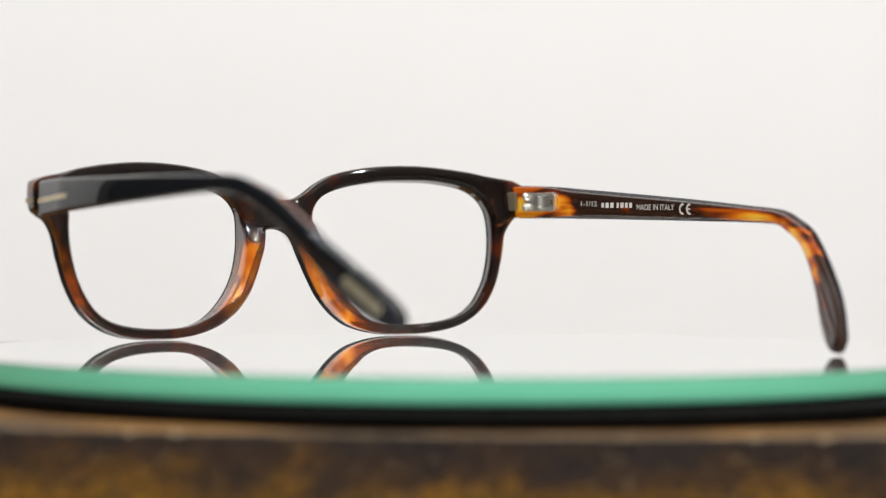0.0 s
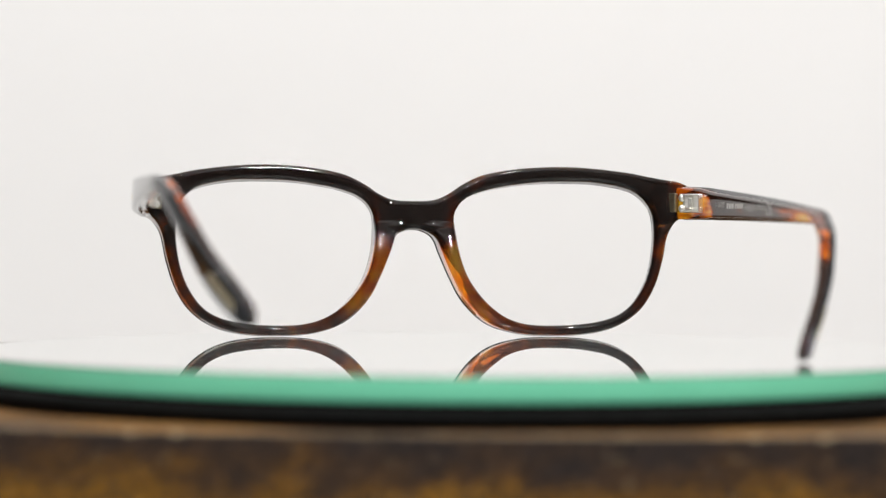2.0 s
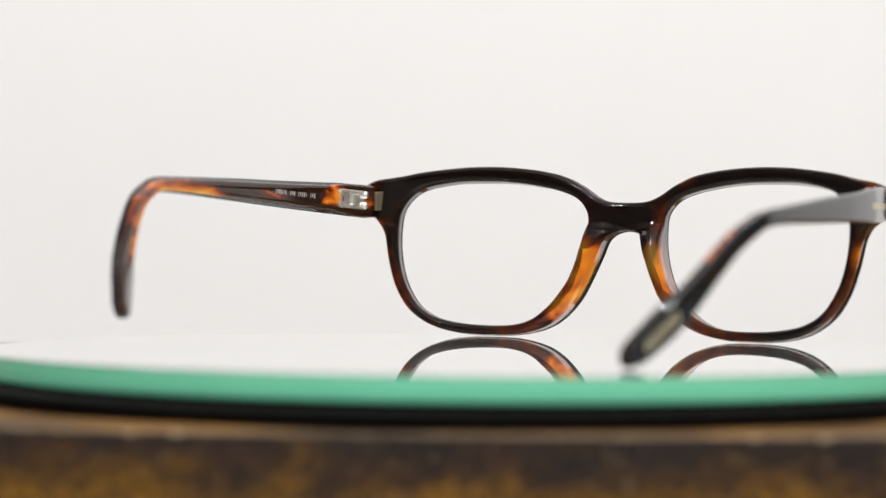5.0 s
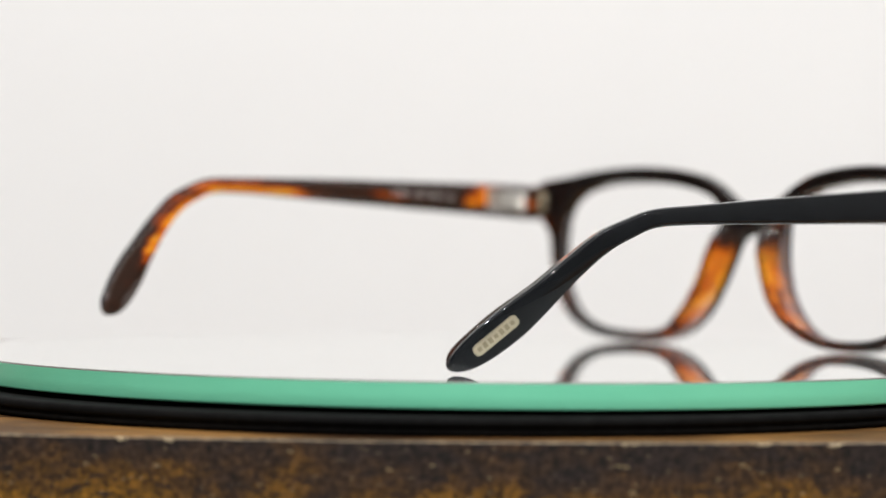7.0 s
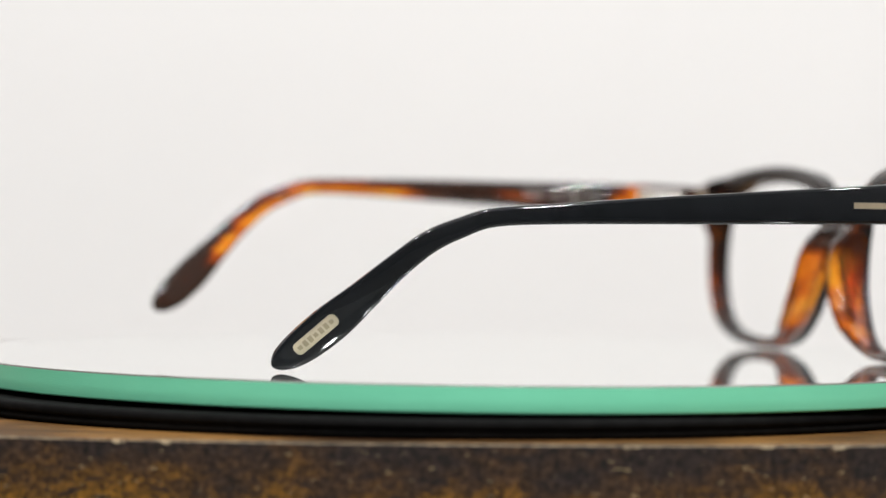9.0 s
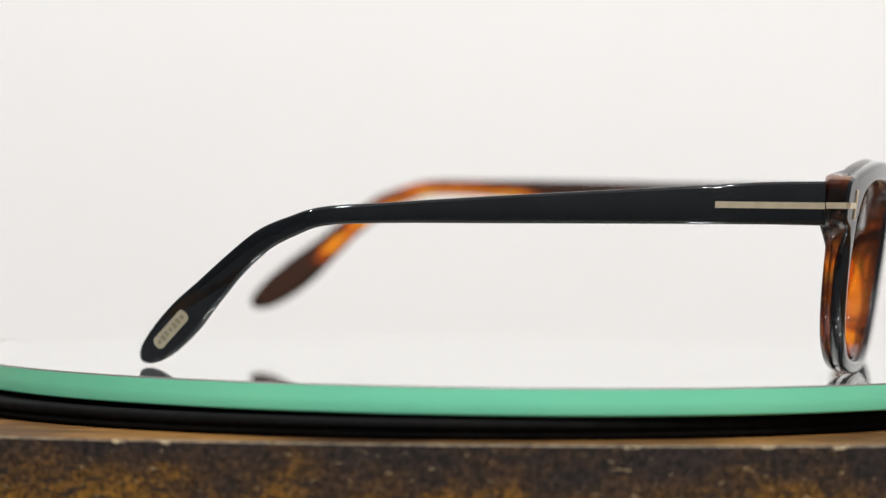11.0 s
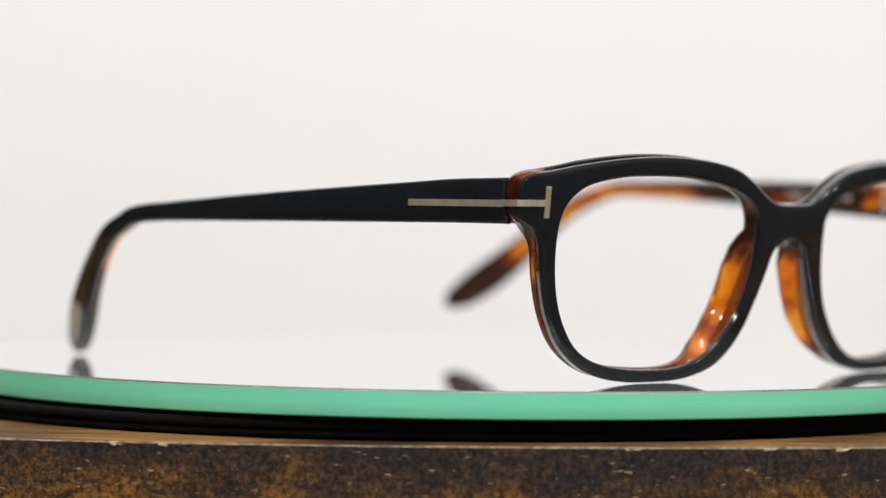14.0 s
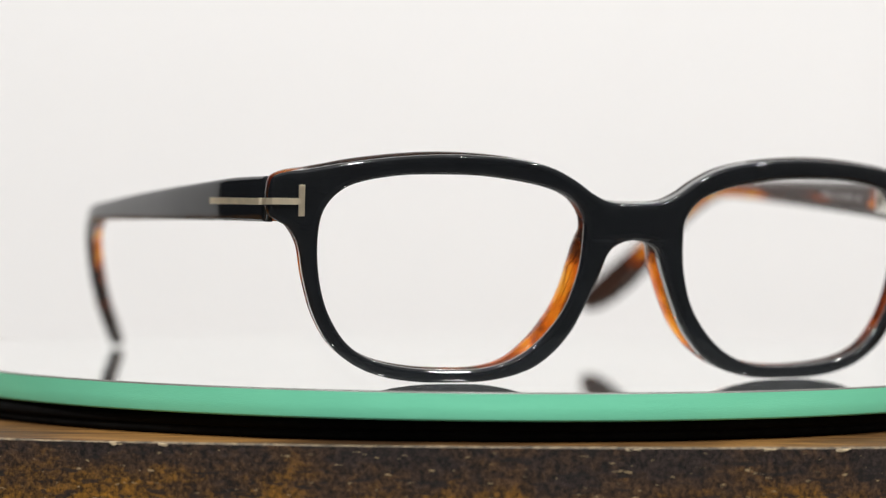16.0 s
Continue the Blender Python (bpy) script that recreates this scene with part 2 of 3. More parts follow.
slab("floor", (4.2, 4.2, 0.1), (0, -0.9, -0.80), WALL, "plain grey floor under the table")
slab("ceiling", (4.2, 4.2, 0.1), (0, -0.9, 2.05), WALL, "plain pale ceiling")
slab("wall_north", (4.2, 0.1, 2.75), (0, 1.25, 0.625), WALL, "plain grey wall behind the backdrop")
slab("wall_south", (4.2, 0.1, 2.75), (0, -3.05, 0.625), WALL, "plain grey wall behind the camera")
slab("wall_east", (0.1, 4.2, 2.75), (2.15, -0.9, 0.625), WALL, "plain grey side wall")
# added out of view, darker than the other walls so the temples reflect black
slab("wall_west", (0.1, 4.2, 2.75), (-2.15, -0.9, 0.625), DARK_REFLECTION, "unseen side wall, darkened so that the temples reflect black")


def backdrop():
    """A sheet of white paper that hangs behind the table and curves out on the floor."""
    prof = [(0.92, 1.9), (0.92, 1.0), (0.92, 0.3), (0.92, -0.3), (0.90, -0.55), (0.82, -0.68), (0.66, -0.735), (0.50, -0.748)]
    prof = spline(prof, 6)
    verts, faces = [], []
    for k, off in enumerate((0.0, 0.001)):
        for y, z in prof:
            for x in (-1.5, -0.5, 0.5, 1.5):
                verts.append((x, y + off, z - off * 0.5))
    n = len(prof)
    for k in range(2):
        for i in range(n - 1):
            for j in range(3):
                a = k * n * 4 + i * 4 + j
                faces.append((a, a + 1, a + 5, a + 4))
    ob = mesh_object("backdrop", verts, faces, PAPER)
    return tagged(ob, "seamless white paper backdrop hanging behind the table", "backdrop", kind="structure")


backdrop()


# ---- table ----
TABLE_Z = -0.0093


def table():
    """A wooden block with a gently bowed front."""
    top = new("wooden_table")
    tagged(top, "dark brown worn wooden table with a gently bowed front edge", "table")
    steps, radius, cx = 72, 0.40, 0.004
    outline = []
    for i in range(steps + 1):
        x = -0.34 + 0.68 * i / steps
        outline.append((x + cx, -0.1177 + radius - math.sqrt(radius ** 2 - x * x)))
    outline += [(0.34 + cx, 0.215), (-0.34 + cx, 0.215)]
    prof = [(0.0, -0.735), (0.0, TABLE_Z - 0.0004), (0.00015, TABLE_Z - 0.00012), (0.0005, TABLE_Z)]
    verts, faces = [], []
    n = len(outline)
    rng = random.Random(4)
    for inset, z in prof:
        for x, y in outline:
            w = 1 + 0.5 * noise.noise((x * 160, z * 50, 2.0)) if inset else 1
            verts.append((x, y + (inset * w if y < 0.2 else -inset), z - (0.0004 * abs(noise.noise((x * 220, 7, z * 90))) if inset else 0)))
    rim = []
    for k in range(len(prof) - 1):
        for i in range(n):
            j = (i + 1) % n
            (rim if k else faces).append((k * n + i, k * n + j, (k + 1) * n + j, (k + 1) * n + i))
    mesh_object("table_top", verts, [tuple(range((len(prof) - 1) * n, len(prof) * n))], TOPWOOD, top, "lighter brown wooden top", smooth=False)
    faces.append(tuple(range(n)))
    mesh_object("body", verts, faces, WOOD, top, smooth=False)
    mesh_object("front_edge", verts, rim, WORN, top, "rubbed pale wooden edge", smooth=True)
    # splinters where the edge is chipped
    for x, w in ((0.0290, 0.0030), (0.0525, 0.0026), (0.0650, 0.0034), (-0.0600, 0.0030), (-0.0520, 0.0020)):
        y = -0.1177 + radius - math.sqrt(radius ** 2 - (x - cx) ** 2)
        v = []
        for i in range(9):
            a = math.pi * i / 8
            jag = 1 + 0.45 * rng.uniform(-1, 1)
            v.append((x + w * 0.5 * math.cos(a), y - 0.00012, TABLE_Z - 0.0003 - 0.0005 * jag * math.sin(a)))
        v += [(x - w * 0.5, y + 0.0005, TABLE_Z - 0.0002), (x + w * 0.5, y + 0.0005, TABLE_Z - 0.0002)]
        m = len(v)
        v += [(px, py + 0.0003, pz) for px, py, pz in v]
        f = [tuple(range(m)), tuple(range(m, 2 * m))] + [(i, (i + 1) % m, m + (i + 1) % m, m + i) for i in range(m)]
        mesh_object("splinter", v, f, PALE, top, "pale bare wood where the edge is chipped", smooth=False)
    top.location = (0, 0, 0)
    return top


table()
slab("plinth", (0.5, 0.2, 0.02), (0, 0.09, -0.742), WALL, "low plinth under the table")


# ---- turntable ----
RIM, OFF = 0.1085, (0.0, 0.00446)


def turntable():
    top = new("mirror_turntable")
    tagged(top, "round mirror turntable with a thick green glass edge", "turntable")
    v, f = lathe([(0.0, 0.0), (0.05, 0.0), (0.10, 0.0), (RIM - 0.0003, 0.0)], 256, OFF)
    mesh_object("mirror_top", v, f, MIRROR, top, "clear mirror surface", smooth=False)
    v, f = lathe([(RIM, -0.00032), (RIM, -0.0025), (RIM, -0.0047), (RIM - 0.0001, -0.0050), (RIM - 0.0004, -0.0051), (0.05, -0.0051), (0.0, -0.0051)], 256, OFF)
    lv, lf = lathe([(RIM - 0.0003, 0.0), (RIM - 0.00008, -0.0001), (RIM, -0.00032)], 256, OFF)
    mesh_object("glass_lip", lv, lf, BEVEL, top, "thin grey bevel of the glass")
    mesh_object("glass_edge", v, f, EDGE, top, "milky green ground glass edge", smooth=True)
    return top


def turntable_base():
    top = new("turntable_base")
    tagged(top, "flat black round turntable base resting on the wooden table", "turntable base")
    r = 0.1097
    v, f = lathe([(0.0, -0.0057), (r - 0.001, -0.0057), (r - 0.0003, -0.0059), (r, -0.0062), (r, -0.0073), (r - 0.0004, -0.0076), (0.0, -0.0076)], 200)
    mesh_object("plate", v, f, BASE, top, "satin black round plate")
    v, f = lathe([(0.0, -0.0076), (r - 0.0008, -0.0076), (r - 0.0006, -0.0080), (r - 0.0006, -0.0087), (r - 0.0012, TABLE_Z), (0.0, TABLE_Z)], 200)
    mesh_object("foot_ring", v, f, RUBBER, top, "matt black rubber foot")
    return top


TABLE_TURN = turntable()
turntable_base()


# ---- eyeglasses (millimetres below, metres in the meshes) ----
MM = 0.001
OPENING = [(10.0, 27.2), (10.5, 30.0), (12.4, 32.5), (15.4, 34.2), (20.8, 35.7), (29.3, 36.9), (37.5, 37.1), (44.5, 36.8), (51.2, 35.5), (54.7, 33.5), (56.9, 30.4), (57.6, 26.2),
           (57.3, 20.4), (56.1, 14.9), (54.2, 10.6), (51.4, 6.8), (47.5, 4.3), (42, 2.9), (35, 2.3), (27.5, 2.5), (22.2, 4.0), (18.1, 6.7), (14.5, 10.7), (12.0, 15.1), (10.4, 21)]
OUTLINE = [(-5, 32.6), (0, 32.3), (5, 32.6), (8.5, 34.0), (12.4, 36.5), (17.2, 38.7), (23.6, 40.0), (31, 40.6), (38, 40.6), (46, 40.0), (54, 38.9), (61, 37.6), (65.0, 36.8), (66.5, 35.7), (66.9, 32.6), (66.6, 29.7),
           (65.3, 28.5), (63.2, 27.1), (61.5, 24.0), (60.2, 18.2), (58.2, 12), (55, 6.7), (50.6, 3.1), (45.6, 1.1), (40, 0.2), (34.5, 0.0), (26.6, 0.25), (19.9, 1.8), (15.5, 4.4), (11.6, 8.7), (8.9, 13.8), (6.4, 19.6), (4.9, 23.3), (2.8, 25.0), (0, 25.6), (-2.8, 25.0)]



def widened(points, low, high):
    """Draws the outer side of a half outline outwards: by low beside the lens, by high at the end piece."""
    out = []
    for x, z in points:
        by = low + (high - low) * min(max((z - 25) / 4, 0), 1)
        out.append((x + by * min(max((x - 15) / 40, 0), 1), z))
    return out


OPENING, OUTLINE = widened(OPENING, 1.25, 1.25), widened(OUTLINE, 0.75, 1.2)


def face_y(x, z):
    """Depth of the seam between the two layers of the front: it bows and leans forward towards its top."""
    return 84.45 - 0.00169 * x * x + 0.13 * (z - 20)


def seam_shift(x):
    """At the ends of the front the seam runs further forward."""
    return 1.9 * min(max((x - 61.5) / 3, 0), 1)


def ray_length(poly, c, a):
    """Distance from c along the angle a to the closed outline poly."""
    d = np.array([math.cos(a), math.sin(a)])
    p, q = poly - c, np.roll(poly, -1, 0) - c
    cp = d[0] * p[:, 1] - d[1] * p[:, 0]
    cq = d[0] * q[:, 1] - d[1] * q[:, 0]
    m = (cp * cq <= 0) & (abs(cp - cq) > 1e-12)
    u = cp[m] / (cp[m] - cq[m])
    hits = ((p[m] + (q[m] - p[m]) * u[:, None]) * d).sum(1)
    return hits[hits > 0].min()


def front_layer(name, side_depth, radius, mat, parent, label, rear):
    """One layer of the front: a ring round each lens opening, rounded towards its open side."""
    opening = spline(OPENING, 8, True)
    outer = spline(OUTLINE, 8)[8:-8]
    outer[0][0] = outer[-1][0] = 0.0
    poly = np.vstack([outer, [(0, z) for z in (26.2, 27.0, 28.0, 29.2, 30.3, 31.2, 31.9)]])
    c = np.array([35.0, 25.0])
    angles = sorted({round(math.atan2(z - c[1], x - c[0]), 5) for x, z in np.vstack([outer, opening[::3], poly[-7:]])})
    inner_mm = [0, 0.04, 0.15, 0.33, 0.6, 0.95, 1.4]
    cols = []
    for a in angles:
        r0, r1 = ray_length(opening, c, a), ray_length(poly, c, a)
        w = r1 - r0
        k = min(1.0, w / 3.4)
        rs = [r0 + k * m for m in inner_mm] + [r0 + w * 0.5] + [r1 - k * m for m in reversed(inner_mm)]
        cols.append([c + r * np.array([math.cos(a), math.sin(a)]) for r in rs])
    n = len(cols[0])
    P = np.array(cols).reshape(-1, 2)
    seg_a, seg_b = np.vstack([opening, outer[:-1]]), np.vstack([np.roll(opening, -1, 0), outer[1:]])
    ab = seg_b - seg_a
    dist = np.empty(len(P))
    for i, q in enumerate(P):
        u = np.clip(((q - seg_a) * ab).sum(1) / (ab ** 2).sum(1), 0, 1)
        dist[i] = np.sqrt((((seg_a + ab * u[:, None]) - q) ** 2).sum(1).min())
    depth = np.empty(len(P))
    for i, (x, z) in enumerate(P):
        d, r = side_depth, radius
        if rear:
            d += (1.2 - 0.9 * np.clip((x - 64) / 3, 0, 1)) * np.clip((x - 58) / 4, 0, 1) * np.clip((z - 24) / 4, 0, 1)
            pad = np.interp(z, (0.5, 3, 5.5, 10, 14.6, 20, 23.7, 26.2, 27.2), (0.0, 1.2, 3.0, 4.2, 4.5, 4.4, 3.2, 1.2, 0.0))
            pad *= np.interp(x, (0, 3.0, 5.5, 20, 32), (0, 0, 1, 1, 0))
            d += pad
            r += 0.16 * pad
        d += seam_shift(x) if rear else -seam_shift(x)
        r = min(r, max(d, 0.3))
        f = 1 - min(dist[i] / r, 1)
        depth[i] = d - r + r * math.sqrt(max(0, 1 - f * f))
    sgn = -1 if rear else 1
    verts, faces = [], []
    m = len(cols)
    for mirror in (1, -1):
        base = len(verts)
        for i, (x, z) in enumerate(P):
            d = sgn * depth[i]
            if rear:
                z += 0.3 * min(max((x - 22) / 20, 0), max((62 - x) / 8, -0.8), 1) * min(max((z - 30) / 5, 0), 1)
            verts.append((mirror * x * (1 + 0.0017 * d) * MM, (face_y(x, z) + seam_shift(x) + d) * MM, (z + 0.33 - 0.13 * d) * MM))
        for j in range(m):
            for k, slope in ((0, 1.3), (n - 1, 0.0)):
                x, z = P[j * n + k]
                verts.append((mirror * x * (1 + 0.0017 * slope) * MM, (face_y(x, z) + seam_shift(x) + slope + sgn * 0.02) * MM, (z + 0.33 - 0.13 * slope) * MM))
        for j in range(m):
            j2 = (j + 1) % m
            for k in range(n - 1):
                faces.append((base + j * n + k, base + j2 * n + k, base + j2 * n + k + 1, base + j * n + k + 1))
            s0, s1 = base + m * n + 2 * j, base + m * n + 2 * j2
            faces.append((base + j * n, base + j2 * n, s1, s0))
            faces.append((s0, s1, s1 + 1, s0 + 1))
            if P[j * n + n - 1][0] > 1e-3 or P[j2 * n + n - 1][0] > 1e-3:
                faces.append((base + j * n + n - 1, base + j2 * n + n - 1, s1 + 1, s0 + 1))
    return mesh_object(name, verts, faces, mat, parent, label)


TIP = (-45.2, -54.9)   # y where the leaf-shaped tip is widest and where it ends


def temple_stations(side=1):
    st = spline(TEMPLE, 9)
    if side < 0:
        # this temple is bent a little higher before its drop
        st[:, 1] += 1.2 * np.interp(st[:, 0], (-44, -36, -22, -5, 40, 70), (0, 0.5, 1, 0.9, 0.3, 0))
    wide = [r for r in st if r[0] > TIP[0] + 0.05]
    line = [(-45.2, 9.15, 3.6, 63.8), (-48.2, 6.35, 3.6, 62.0), (-51.2, 3.75, 3.6, 60.2), (-54.5, 1.3, 3.6, 58.6), (-56.2, 0.1, 3.6, 57.8)]
    end = spline(line, 12)
    for k in (0.0, 0.1, 0.2, 0.3, 0.4, 0.5, 0.6, 0.69, 0.77, 0.84, 0.89, 0.93, 0.96, 0.98, 0.993, 1.0):
        y = TIP[0] + k * (TIP[1] - TIP[0])
        z, x = (np.interp(-y, -end[:, 0], end[:, c]) for c in (1, 3))
        wide.append(np.array((y, z, 3.6 * math.sqrt(max(1 - k ** 2.3, 0.0004)), x)))
    st = np.array(wide)
    tang = np.gradient(st[:, [0, 1]], axis=0)
    tang /= np.linalg.norm(tang, axis=1)[:, None]
    return [(y, z, h, x, ty, tz) for (y, z, h, x), (ty, tz) in zip(st, tang)]


def half_thickness(y, outer):
    u = min(max((76.6 - y) / 128.0, 0), 1)
    return (1.6 if outer else 2.15) - 0.25 * u * u


def temple_half(name, side, outer, mat, parent, label):
    """One layer of a temple, rounded on its open side."""
    rows = temple_stations(side)
    verts, faces = [], []
    nn = 11
    out = 1 if outer else -1
    for i, (y, z, h, x, ty, tz) in enumerate(rows):
        t = half_thickness(y, outer)
        if not outer:
            h *= np.interp(y, (-60, -46, -30, 40, 58, 66), (1.0, 0.97, 0.80, 0.80, 0.84, 0.97))
        if y < TIP[0]:
            t *= min(1.0, max(0.12, h / 2.2))
        r = min(0.75, h * 0.7, t)
        ring = [(-h, 0.0), (-h, t - r), (-h + 0.13 * r, t - 0.5 * r), (-h + 0.5 * r, t - 0.13 * r), (-h + r, t), (0, t + 0.05),
                (h - r, t), (h - 0.5 * r, t - 0.13 * r), (h - 0.13 * r, t - 0.5 * r), (h, t - r), (h, 0.0)]
        for v, d in ring:
            verts.append((side * (x + out * (d + 0.01)) * MM, (y + v * tz) * MM, (z - v * ty) * MM))
    for i in range(len(rows) - 1):
        for k in range(nn):
            a, c = i * nn + k, i * nn + (k + 1) % nn
            faces.append((a, c, c + nn, a + nn))
    faces.append(tuple(range(nn)))
    faces.append(tuple(range((len(rows) - 1) * nn, len(rows) * nn)))
    return mesh_object(name, verts, faces, mat, parent, label)


def surface_x(y, outer):
    st = spline(TEMPLE, 9)
    x = np.interp(-y, -st[:, 0], st[:, 3])
    t = half_thickness(y, outer)
    return x + t if outer else x - t


def strip(name, path, z0, z1, thick, mat, parent, label=""):
    """A thin bent strip of metal that follows (x, y) points, from height z0 to z1."""
    P = np.array(path, float)
    tg = np.gradient(P, axis=0)
    nrm = np.stack([tg[:, 1], -tg[:, 0]], 1) / np.linalg.norm(tg, axis=1)[:, None]
    verts, faces = [], []
    for (x, y), (nx, ny) in zip(P, nrm):
        for d, z in ((-thick, z0), (thick, z0), (thick, z1), (-thick, z1)):
            verts.append(((x + nx * d) * MM, (y + ny * d) * MM, z * MM))
    for i in range(len(P) - 1):
        for k in range(4):
            faces.append((i * 4 + k, i * 4 + (k + 1) % 4, i * 4 + 4 + (k + 1) % 4, i * 4 + 4 + k))
    faces += [(0, 1, 2, 3), tuple(range(len(P) * 4 - 4, len(P) * 4))]
    return mesh_object(name, verts, faces, mat, parent, label, smooth=False)


def lettering(temple):
    """Pale print on the inner side of the temple: words in the built-in font, the maker's mark as bars."""
    def at(y, z, back=0.03):
        turn = Vector((surface_x(y - 3, False) - surface_x(y + 3, False), -6, 0)).normalized()
        up = Vector((0, 0.03, 1)).normalized()
        up = (up - turn * up.dot(turn)).normalized()
        m = Matrix((turn, up, turn.cross(up))).transposed().to_4x4()
        return Matrix.Translation(((surface_x(y, False) - back) * MM, y * MM, z * MM)) @ m

    def words(text, y, z, width, height):
        cu = bpy.data.curves.new("print", "FONT")
        cu.body, cu.size, cu.align_y, cu.resolution_u = text, 1.0, "CENTER", 3
        ob = bpy.data.objects.new("print", cu)
        me = bpy.data.meshes.new_from_object(ob)
        xs = [v.co.x for v in me.vertices]
        ys = [v.co.y for v in me.vertices]
        m = at(y - width / 2, z, 0.07) @ Matrix.Diagonal((width * MM / (max(xs) - min(xs)), height * MM / (max(ys) - min(ys)), MM, 1)) @ Matrix.Translation((-(max(xs) + min(xs)) / 2, -(max(ys) + min(ys)) / 2, 0))
        me.transform(m)
        for v in me.vertices:
            v.co.x = (surface_x(v.co.y / MM, False) - 0.09) * MM
        me.materials.clear()
        me.materials.append(INK)
        bpy.data.objects.remove(ob)
        out = new("print", me)
        out.parent = temple
        tagged(out, "pale printed lettering")

    words("1-1/12", 53.0, 32.2, 5.8, 1.25)
    words("MADE IN ITALY", 32.8, 31.4, 13.8, 1.35)
    y = 45.6
    for w in (0.9, 1.15, 1.2, 0.0, 0.8, 1.15, 0.95, 1.0):
        if w:
            part("print_bar", block((0.04 * MM, w * MM, 1.2 * MM), at(y - w / 2, 31.85, 0.09) @ pose(0, 0, 0, 0, 90, 90)), INK, temple, "pale printed mark")
        y -= w + 0.55 if w else 0.6
    # the conformity mark: two open rings, the second with a tongue
    for k, yc in enumerate((15.9, 13.4)):
        verts, faces = [], []
        for i in range(17):
            a = math.radians(75 + 210 * i / 16)
            for r in (1.3, 0.85):
                verts.append((r * math.cos(a) * MM, r * math.sin(a) * MM, 0))
        faces = [(2 * i, 2 * i + 1, 2 * i + 3, 2 * i + 2) for i in range(16)]
        if k:
            b = len(verts)
            verts += [(-1.0 * MM, -0.2 * MM, 0), (0.1 * MM, -0.2 * MM, 0), (0.1 * MM, 0.2 * MM, 0), (-1.0 * MM, 0.2 * MM, 0)]
            faces.append((b, b + 1, b + 2, b + 3))
        m = at(yc, 31.0, 0.09)
        mesh_object("print_mark", [m @ Vector(v) for v in verts], faces, INK, temple, "pale printed conformity mark", smooth=False)


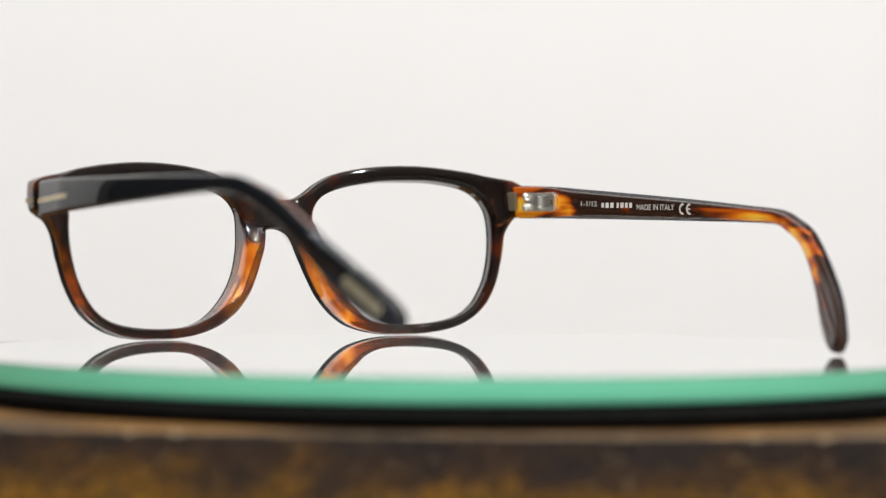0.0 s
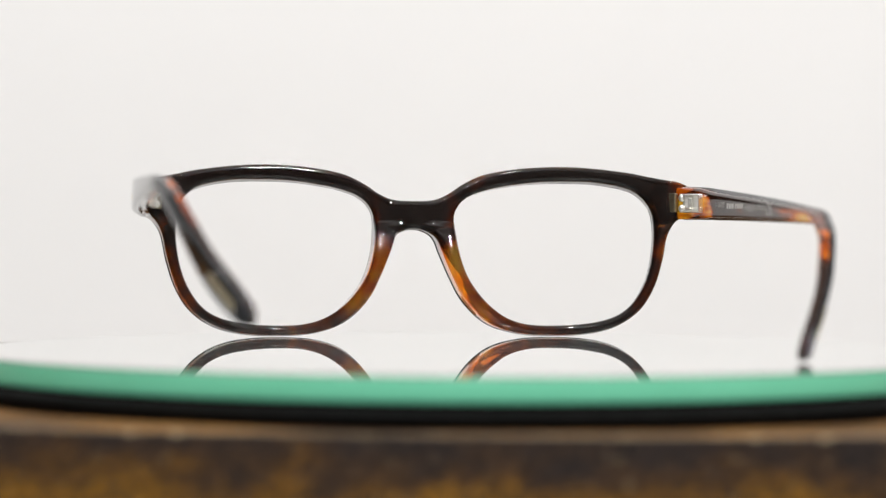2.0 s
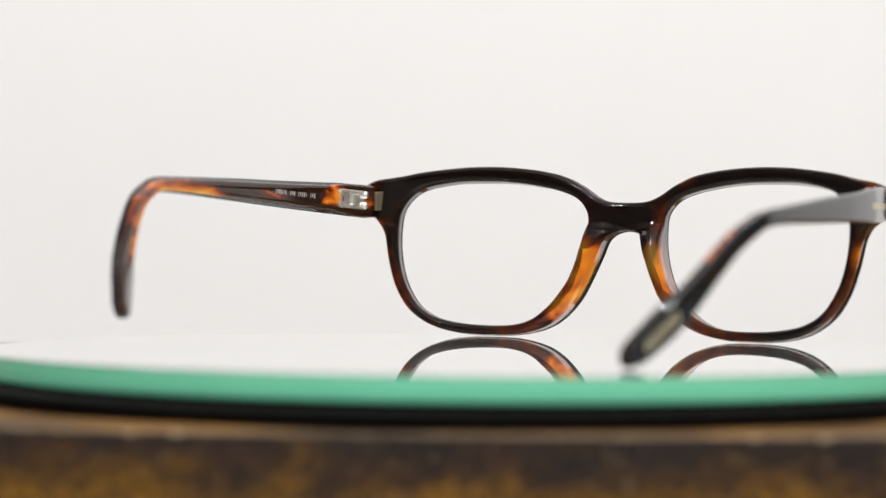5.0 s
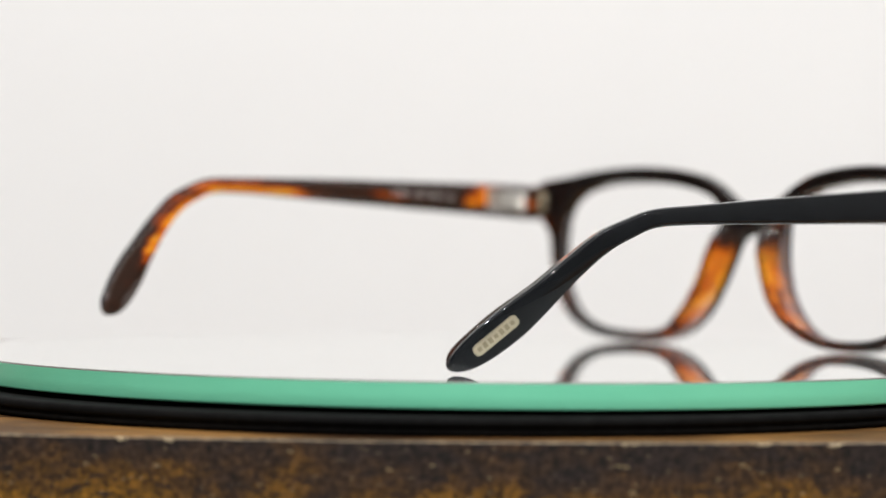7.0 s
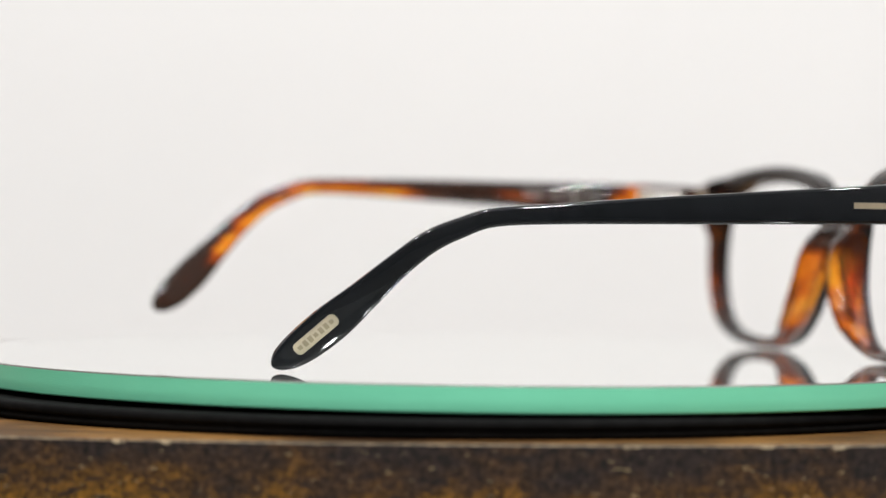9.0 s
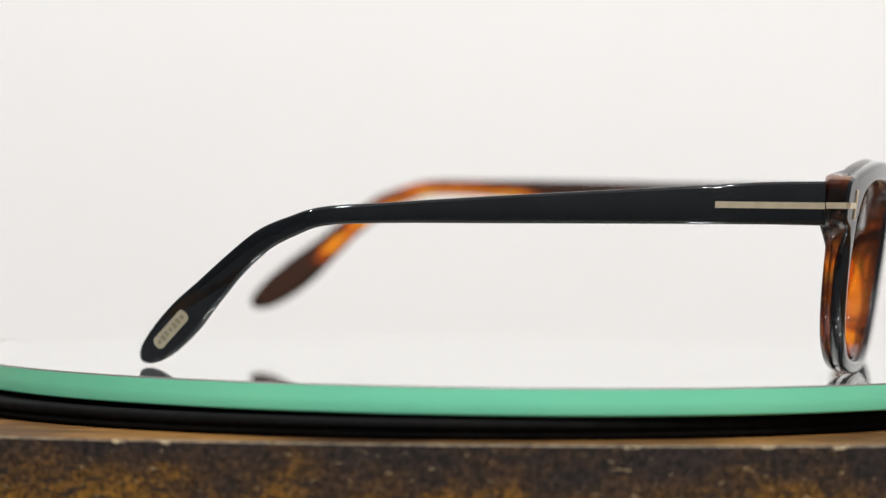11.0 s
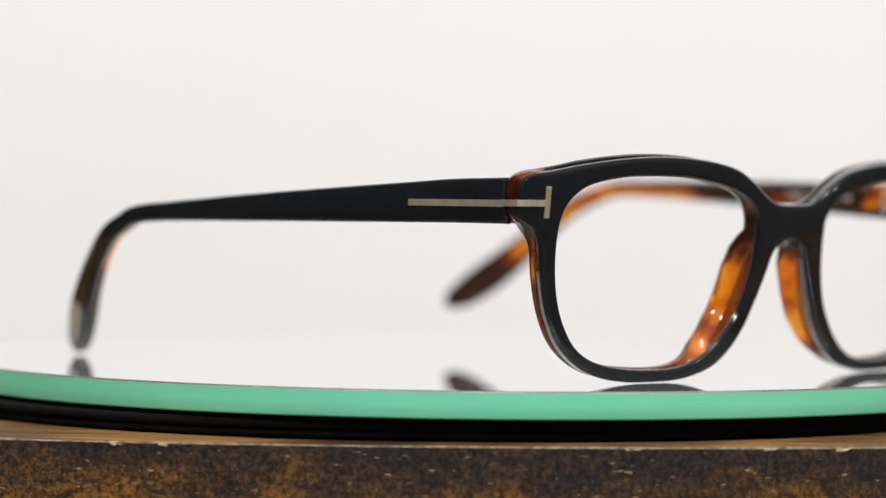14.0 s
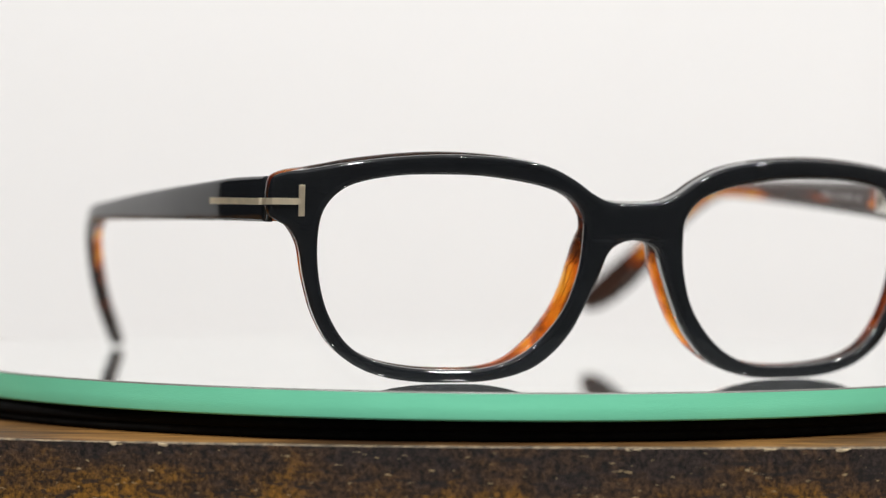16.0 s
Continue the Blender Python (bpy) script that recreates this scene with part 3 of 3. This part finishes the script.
def eyeglasses():
    top = new("eyeglasses")
    tagged(top, "black and tortoiseshell acetate eyeglasses frame standing on a mirror", "eyeglasses")
    front_layer("front_layer", 2.5, 0.8, BLACK, top, "glossy black acetate front", False)
    front_layer("back_layer", 2.2, 1.3, TORTOISE, top, "tortoiseshell acetate inner layer with nose pads", True)
    for side in (1, -1):
        # the T-shaped inlay on the end of the front
        y = face_y(62.4, 32.3) + 2.5
        bm = block((1.15 * MM, 0.5 * MM, 5.6 * MM), pose(side * 62.4 * MM, (y + 0.02) * MM, 32.4 * MM, -7.4, 0, -side * 11.8), 0.12 * MM)
        part("inlay_upright", bm, CHAMPAGNE, top, "pale metal upright of the inlay")
        path = [(62.6, y + 0.05), (64.3, y - 0.26), (66.1, y - 0.62), (67.5, y - 0.95), (68.3, y - 1.6), (68.6, y - 3.0), (68.6, y - 5.2)]
        strip("inlay_bar", [(side * a, b) for a, b in path], 31.65, 32.8, 0.18, CHAMPAGNE, top, "pale metal bar of the inlay")
        # temple
        temple = temple_half("temple", side, True, BLACK, top, "glossy black temple, tortoiseshell inside")
        temple_half("inner_layer", side, False, TEMPLE_TORTOISE, temple, "tortoiseshell inner layer")
        ys = [76.5 - 20.0 * i / 14 for i in range(15)]
        strip("inlay_tail", [(side * (surface_x(y, True) + 0.02), y) for y in ys], 31.55, 32.75, 0.14, CHAMPAGNE, temple, "pale metal bar")
        # hinge on the inner side
        hx = surface_x(66.8, False)
        turn = math.degrees(math.atan2(surface_x(64, False) - surface_x(72, False), 8.0))
        seat = pose(side * hx * MM, 66.8 * MM, 32.6 * MM, 0, 0, side * turn)
        part("hinge_plate", block((0.5 * MM, 10.4 * MM, 4.4 * MM), seat @ pose(-side * 0.1 * MM, 0, 0), 0.15 * MM), STEEL, temple, "polished steel hinge plate")
        for dz in (-1.95, 1.95):
            part("hinge_rail", block((1.3 * MM, 10.4 * MM, 0.6 * MM), seat @ pose(-side * 0.5 * MM, 0, dz * MM), 0.2 * MM), STEEL, temple, "raised steel rim of the hinge")
        part("hinge_stop", block((1.3 * MM, 0.7 * MM, 4.4 * MM), seat @ pose(-side * 0.5 * MM, -4.9 * MM, 0), 0.2 * MM), STEEL, temple, "steel end of the hinge")
        for dz in (-1.35, 1.35):
            part("hinge_prong", block((0.9 * MM, 2.6 * MM, 0.9 * MM), seat @ pose(-side * 0.3 * MM, -4.3 * MM, dz * MM), 0.25 * MM), STEEL, temple, "small steel prong")
        part("hinge_tongue", block((0.6 * MM, 1.6 * MM, 1.6 * MM), seat @ pose(-side * 0.15 * MM, -4.0 * MM, 0), 0.2 * MM), DULL, temple, "gilt tongue between the prongs")
        part("hinge_block", block((1.5 * MM, 2.6 * MM, 3.0 * MM), seat @ pose(-side * 0.55 * MM, 1.0 * MM, 0), 0.45 * MM), STEEL, temple, "bright steel sprung block")
        for dz in (-1.3, 1.3):
            bm = bmesh.new()
            bmesh.ops.create_uvsphere(bm, u_segments=16, v_segments=10, radius=1.0 * MM, matrix=seat @ pose(-side * 0.7 * MM, 4.6 * MM, dz * MM))
            part("hinge_knuckle", bm, STEEL, temple, "round bright steel knuckle", smooth=True)
        bm = block((1.0 * MM, 3.4 * MM, 4.6 * MM), pose(side * 62.9 * MM, 75.7 * MM, 32.7 * MM, 0, 0, side * 22), 0.25 * MM)
        part("hinge_leaf", bm, DULL, top, "dull brass hinge leaf let into the front")
        if side > 0:
            lettering(temple)
        else:
            for y0, count in ((33.8, 6), (40.4, 3), (44.0, 5), (49.4, 3)):
                bm = bmesh.new()
                for i in range(count):
                    yy = y0 + 0.42 + 0.86 * i
                    m = pose(-(surface_x(yy, False) - 0.07) * MM, yy * MM, 32.3 * MM, 0, 0, 3)
                    if i % 3 == 1:
                        m = m @ pose(0, 0, 0.1 * MM)
                    bmesh.ops.create_cube(bm, size=1, matrix=m @ Matrix.Diagonal((0.04 * MM, (0.3 if i % 4 == 0 else 0.6) * MM, (0.85 if i % 3 == 1 else 1.1) * MM, 1)))
                part("print_bar", bm, FAINT_INK, temple, "pale printed size marking")
        # plaque on the tip
        bm = block((0.35 * MM, 10.4 * MM, 2.5 * MM), pose(0, 0, 0), 0.0)
        long_edges = [e for e in bm.edges if abs(e.verts[0].co.x - e.verts[1].co.x) > 1e-5]
        bmesh.ops.bevel(bm, geom=long_edges, offset=1.0 * MM, segments=6, affect="EDGES", profile=0.5)
        # the plaque lies along the tip, turned in with it
        along = Vector((side * (62.0 - 57.9), 6.3, 6.15)).normalized()
        out = Vector((side, 0, 0))
        out = (out - along * out.dot(along)).normalized()
        up = out.cross(along)
        lie = Matrix.Translation((side * (surface_x(-47.8, True) + 0.05) * MM, -47.8 * MM, 7.2 * MM)) @ Matrix((out, along, up)).transposed().to_4x4()
        bmesh.ops.transform(bm, matrix=lie, verts=bm.verts)
        part("tip_plaque", bm, PLAQUE, temple, "rounded champagne metal plaque")
        bm = bmesh.new()
        for i in range(7):
            for dz, hgt in ((0.0, 1.2 if i % 3 else 0.8),):
                bmesh.ops.create_cube(bm, size=1, matrix=lie @ pose(0.2 * MM, (-3.9 + 1.3 * i) * MM, dz) @ Matrix.Diagonal((0.16 * MM, 0.85 * MM, hgt * MM, 1)))
        part("relief", bm, DULL, temple, "worn raised marks on the plaque")
        if side < 0:
            lift = pose(-0.0692, 0.0753, 0.0326, -3.15, 1.2, 1.8) @ pose(0.0692, -0.0766, -0.0326)
            temple.matrix_basis = lift
    return top


GLASSES = eyeglasses()
# the whole frame stands a little taller
for piece in GLASSES.children_recursive:
    piece.data.transform(Matrix.Diagonal((1, 1, 1.0095, 1)))

# the lens is focused on a mark that stands on the turntable's axis line and runs to and fro
MARK = new("focus_mark")
cam.data.dof.use_dof = True
cam.data.dof.focus_object = MARK
cam.data.dof.aperture_fstop = 9.8


# ---- what moves ----
def motions():
    walk(MARK, [(t, pose(0, y, 0.03)) for t, y in FOCUS])
    lean = pose(0, 0, 0, -0.2416, -0.080, 0)
    walk(TABLE_TURN, [(t, pose(0, 0, 0, 0, 0, a) @ lean) for t, a in TURN])
    seat = pose(0, 0, 0, 0, 0, 5.0) @ pose(0.0020, 0, 0.00003)
    walk(GLASSES, [(t, pose(0, 0, 0, 0, 0, a) @ lean @ seat) for t, a in TURN])


motions()
